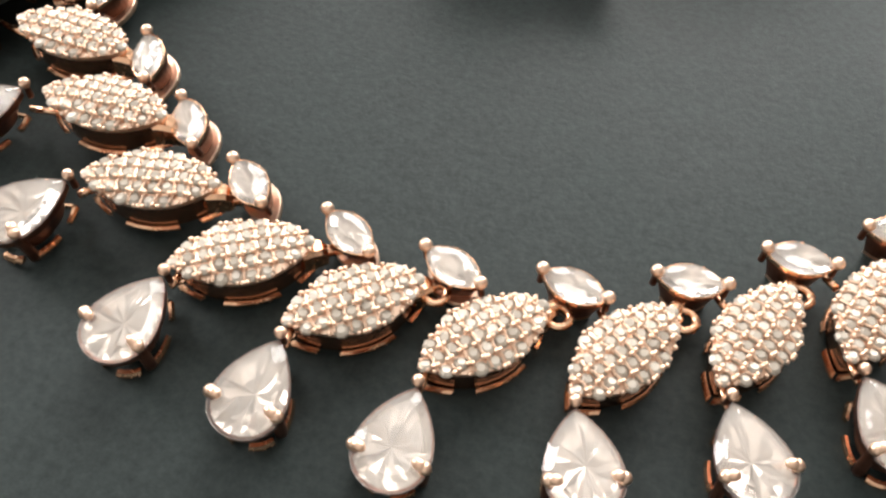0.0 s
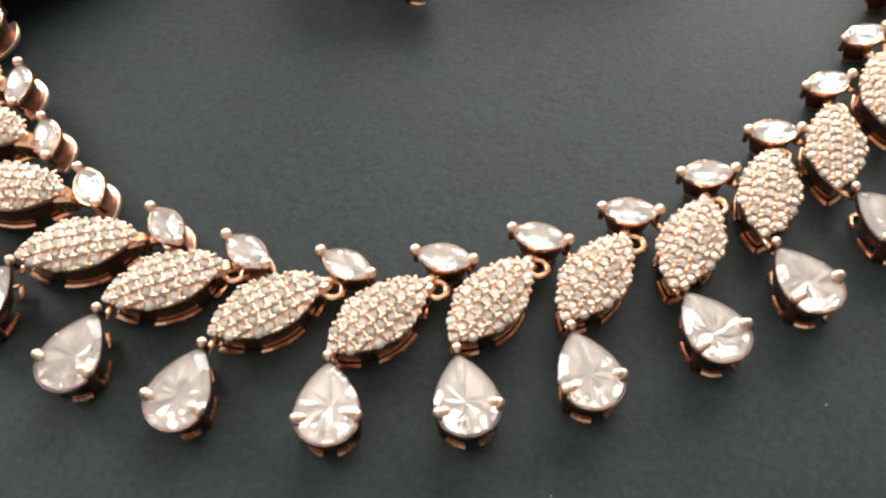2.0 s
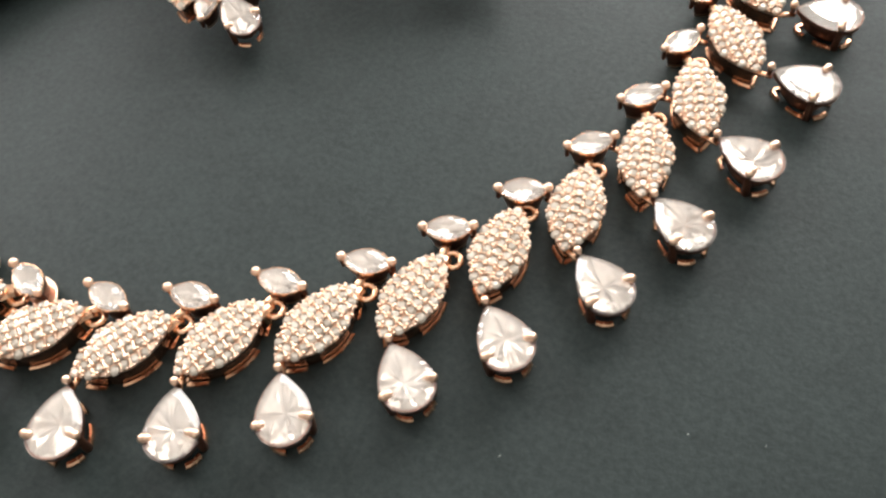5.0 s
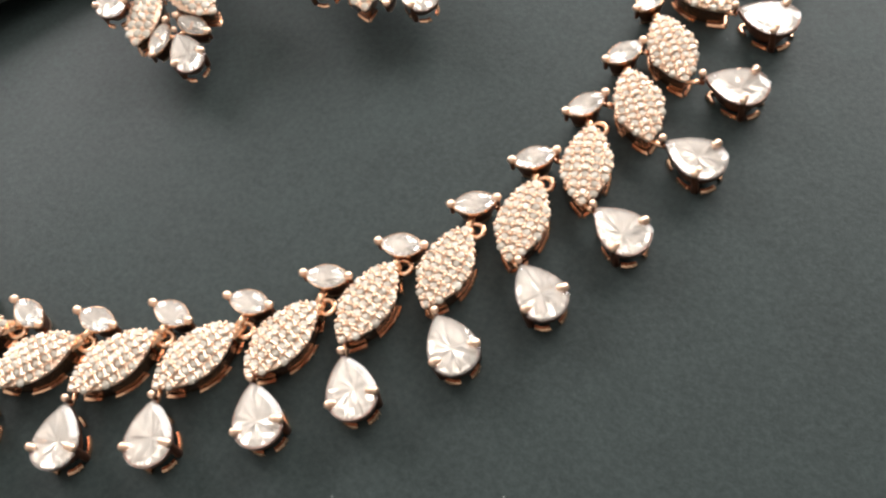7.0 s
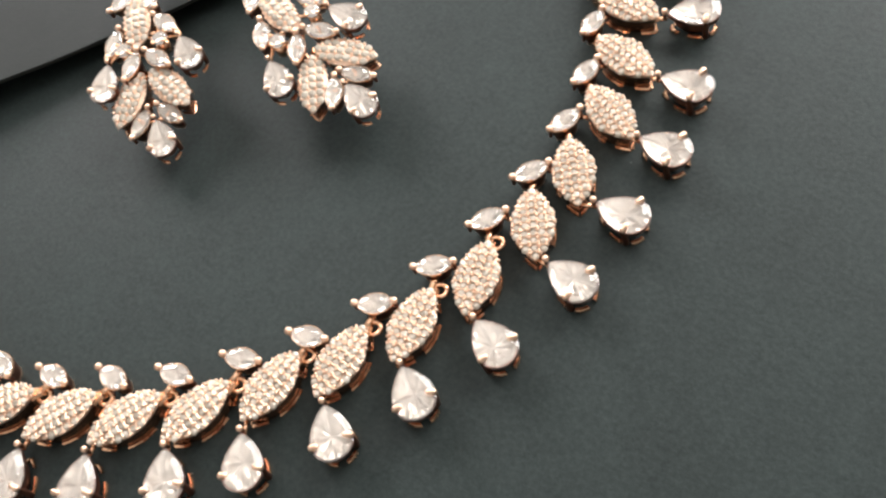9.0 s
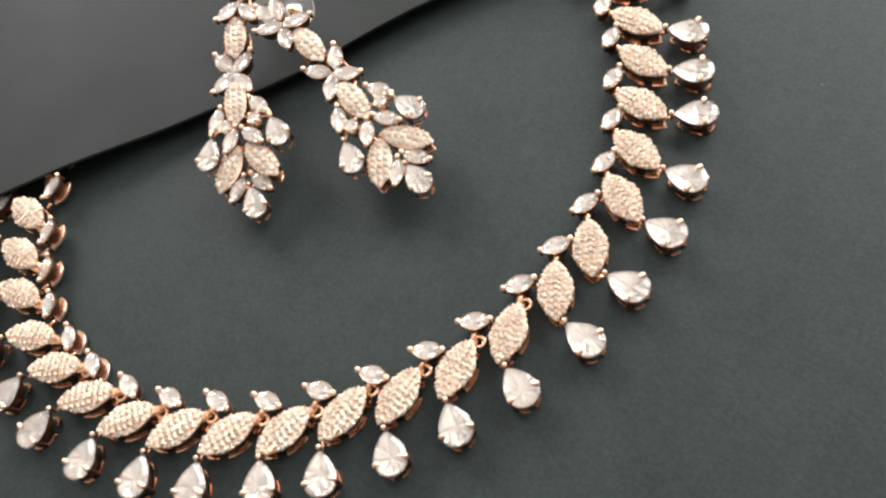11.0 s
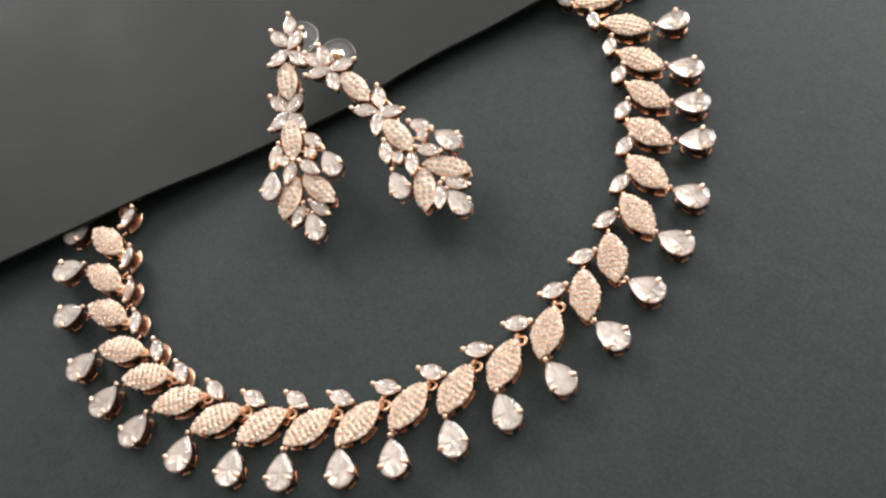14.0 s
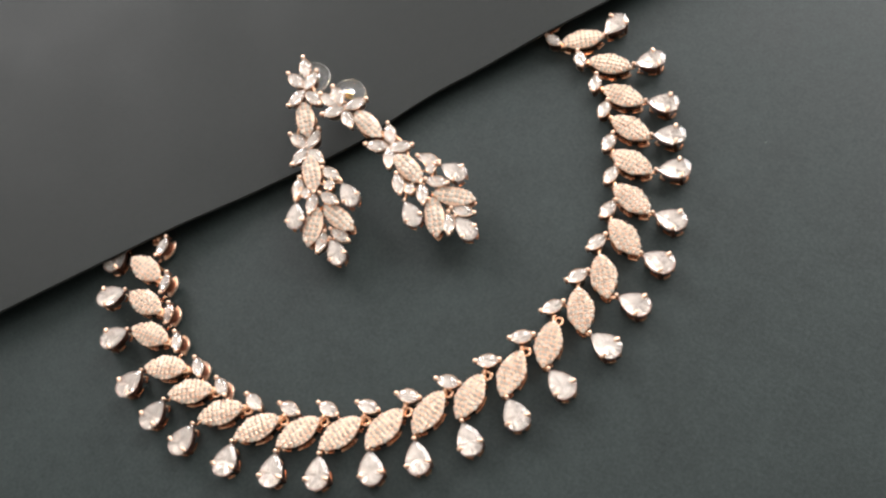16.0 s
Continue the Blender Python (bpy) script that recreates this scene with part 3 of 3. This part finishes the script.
for (mx, my, _), (vx, vy, vt) in zip(MARQUISES[1:], PAVES):
    ex, ey = vx - 0.46 * math.cos(radians(vt)), vy - 0.46 * math.sin(radians(vt))
    connector(necklace, (mx * C, my * C, 0.16 * C), (ex * C, ey * C, 0.2 * C), 0.05)
for (px, py, _), (vx, vy, vt) in zip(PEARS, PAVES):
    ex, ey = vx + 0.46 * math.cos(radians(vt)), vy + 0.46 * math.sin(radians(vt))
    connector(necklace, (px * C, py * C, 0.22 * C), (ex * C, ey * C, 0.22 * C))
for (mx, my, mt), (vx, vy, vt) in zip(MARQUISES[:-1], PAVES):
    ex, ey = mx + 0.22 * math.cos(radians(mt)), my + 0.22 * math.sin(radians(mt))
    connector(necklace, (ex * C, ey * C, 0.15 * C), ((ex * 0.7 + vx * 0.3) * C, (ey * 0.7 + vy * 0.3) * C, 0.15 * C))

# links that go on under the card
for x, y, turn in ((-5.45, 1.75, 120), (5.15, 4.75, 20), (-5.3, 2.7, 110), (4.5, 5.5, 40)):
    pave(necklace, at(x, y, 0, turn))
for x, y, turn in ((4.75, 4.72, -40), (-4.95, 1.75, -95)):
    marquise(necklace, at(x, y, 0, turn))

# ---- the earrings ----
ROUND = [(0.125 * C * math.cos(2 * math.pi * k / 12), 0.125 * C * math.sin(2 * math.pi * k / 12)) for k in range(12)]
MESH["r_gem"] = mesh_of("round_stone", gem(ROUND, TOP + 0.01 * C, 0.05 * C, 0.5), CRYSTAL)
BACKS["r"] = [mesh_of("silvered_back", facet_reflector(ROUND, TOP + 0.01 * C, 0.025 * C, 5, 0.5, 0.3), SILVER)]
bm = bmesh.new()
rod(bm, (0, 0, 0.02 * C), (0, 0, TOP - 0.09 * C), 0.09 * C, 0.10 * C, 12)
for k in range(4):
    a = radians(45 + 90 * k)
    ball(bm, 0.12 * C * math.cos(a), 0.12 * C * math.sin(a), TOP + 0.035 * C, 0.036 * C, 1)
MESH["r_set"] = mesh_of("round_setting", bm, ROSE, True)


def disc_mesh():
    """The clear stopper: a thin dished disc with a thick rim."""
    bm = bmesh.new()
    prof = [(0.10, 0.06), (0.28, 0.02), (0.38, 0.05), (0.415, 0.10), (0.40, 0.14), (0.365, 0.12), (0.28, 0.08), (0.10, 0.14)]
    rows = []
    n = 32
    for i in range(n):
        a = 2 * math.pi * i / n
        rows.append([bm.verts.new((r * C * math.cos(a), r * C * math.sin(a), z * C)) for r, z in prof])
    for i in range(n):
        p, q = rows[i], rows[(i + 1) % n]
        for k in range(len(prof)):
            bm.faces.new((p[k], p[(k + 1) % len(prof)], q[(k + 1) % len(prof)], q[k]))
    return mesh_of("stopper", bm, SILICONE, True)


MESH["disc"] = disc_mesh()
bm = bmesh.new()
rod(bm, (0, 0, -0.04 * C), (0, 0, 0.24 * C), 0.04 * C, 0.04 * C, 10)
rod(bm, (0, 0, 0.0), (0, 0, 0.18 * C), 0.13 * C, 0.10 * C, 16)
MESH["post"] = mesh_of("ear_post", bm, YELLOW, True)


def bowed_wire(a, b, bow, r=0.026):
    """A thin gold wire from one setting to the next, bowed sideways."""
    bm, a, b = bmesh.new(), Vector(a) * C, Vector(b) * C
    side = Vector((b.y - a.y, a.x - b.x, 0)) * bow
    pts = [a.lerp(b, q / 6) + side * math.sin(math.pi * q / 6) for q in range(7)]
    rings = []
    for k, p in enumerate(pts):
        along = (pts[min(k + 1, 6)] - pts[max(k - 1, 0)]).to_track_quat("Z", "Y")
        rings.append([bm.verts.new(p + along @ Vector((r * C * math.cos(math.pi * q / 3), r * C * math.sin(math.pi * q / 3), 0))) for q in range(6)])
    for p, q in zip(rings, rings[1:]):
        bridge(bm, p, q)
    bm.faces.new(rings[0][::-1]), bm.faces.new(rings[-1])
    return mesh_of("wire", bm, ROSE, True)


def earring(rows, joints, stopper, label):
    """rows: kind, x, y, height of the stone's face, turn; joints: pairs of rows that a wire links; stopper: x, y, tilt of the clear disc."""
    thing = root("earring", label, "earring", "pair of earrings")
    for kind, x, y, z, turn in rows:
        m = at(x, y, max(0.0, z - 0.31), turn, 7)
        if kind == "m":
            marquise(thing, m @ Matrix.Diagonal((1.06, 0.94, 0.9, 1)), "marquise_petal")
        elif kind == "f":
            marquise(thing, m @ Matrix.Translation((0.03 * C, 0, 0)) @ Matrix.Diagonal((1.13, 1.0, 0.9, 1)), "marquise_petal", claws=((-0.25, 0),))
        elif kind == "v":
            pave(thing, m @ Matrix.Diagonal((0.96, 0.84, 0.9, 1)), False, False, "e")
        elif kind == "p":
            pear(thing, m @ Matrix.Diagonal((0.95, 0.83, 0.9, 1)))
        else:
            ob = part("round_setting", MESH["r_set"], thing, m)
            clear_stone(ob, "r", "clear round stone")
    for k, (i, j) in enumerate(joints):
        (_, ax, ay, az, _), (_, bx, by, bz, _) = rows[i], rows[j]
        part("wire", bowed_wire((ax, ay, az - 0.10), (bx, by, bz - 0.10), 0.16 if k % 2 else -0.16), thing, None, "thin rose gold wire")
    x, y, tilt, lean = stopper
    ob = part("stopper", MESH["disc"], thing, at(x, y, 0.76, 0, tilt, lean), "clear silicone stopper with a gold core")
    part("ear_post", MESH["post"], ob, None, "yellow gold post")
    return thing


earring(
    [
        ("f", -0.79, 4.31, 1.45, -89), ("f", -1.08, 4.02, 1.41, -58), ("f", -0.68, 3.90, 1.39, -130), ("f", -1.12, 3.52, 1.31, 35), ("f", -0.69, 3.40, 1.29, 125),
        ("v", -0.99, 2.98, 1.16, -89),
        ("f", -1.26, 2.51, 1.04, -53), ("f", -0.86, 2.45, 1.03, -128), ("f", -1.28, 2.07, 0.96, 42), ("f", -0.87, 1.97, 0.95, 125),
        ("v", -1.04, 1.58, 0.90, -88),
        ("m", -0.58, 1.42, 0.90, -49), ("r", -0.65, 1.12, 0.87, 0), ("p", -0.36, 1.10, 0.87, -70), ("m", -0.71, 0.81, 0.83, -45),
        ("m", -1.40, 1.27, 0.88, -109), ("r", -1.22, 1.07, 0.86, 0), ("p", -1.49, 0.91, 0.85, -99), ("m", -1.12, 0.79, 0.83, -111),
    ]
    + [
        ("v", -1.19, 0.29, 0.66, -111), ("v", -0.58, 0.35, 0.68, -54),
        ("m", -1.07, -0.10, 0.53, -117), ("m", -0.62, -0.05, 0.55, -47), ("p", -0.85, -0.09, 0.53, -77),
    ],
    [(0, 5), (5, 6), (6, 10), (10, 12), (12, 13), (12, 11), (11, 13), (12, 14), (10, 16), (16, 17), (15, 17), (16, 15), (16, 18), (14, 20), (18, 19), (19, 21), (20, 22), (21, 23), (22, 23)],
    (-0.74, 4.39, 16, 4),
    "long rose gold earring of clear stones lying over the card's edge",
)
earring(
    [
        ("f", -0.33, 3.21, 1.34, -50), ("f", -0.11, 3.27, 1.35, -75), ("f", 0.31, 2.91, 1.29, -172), ("f", -0.28, 2.87, 1.28, 3), ("f", 0.04, 2.59, 1.20, 104),
        ("v", 0.48, 2.36, 1.15, -60),
        ("f", 0.95, 2.01, 1.06, -88), ("f", 0.58, 1.78, 1.02, -22), ("f", 1.16, 1.59, 1.00, 171), ("f", 0.83, 1.37, 0.96, 79),
        ("v", 1.22, 1.03, 0.90, -61),
        ("m", 1.71, 1.09, 0.95, -32), ("r", 1.72, 0.85, 0.90, 0), ("p", 1.96, 0.87, 0.92, -43), ("m", 1.79, 0.52, 0.84, -26),
        ("m", 0.93, 0.69, 0.87, -89), ("r", 1.16, 0.50, 0.83, 0), ("m", 1.42, 0.32, 0.81, -94), ("p", 1.00, 0.24, 0.78, -75),
    ]
    + [
        ("v", 1.58, -0.24, 0.65, -94), ("v", 2.09, 0.10, 0.73, -25),
        ("m", 2.22, -0.28, 0.65, -27), ("m", 1.86, -0.49, 0.62, -100), ("p", 2.03, -0.39, 0.62, -61),
    ],
    [(0, 5), (5, 6), (6, 10), (10, 12), (12, 13), (12, 11), (11, 13), (12, 14), (10, 16), (16, 18), (15, 18), (16, 15), (16, 17), (14, 20), (17, 19), (20, 21), (19, 22), (21, 23), (22, 23)],
    (0.08, 3.56, 16, 4),
    "long rose gold earring hanging aslant from the card's edge",
)
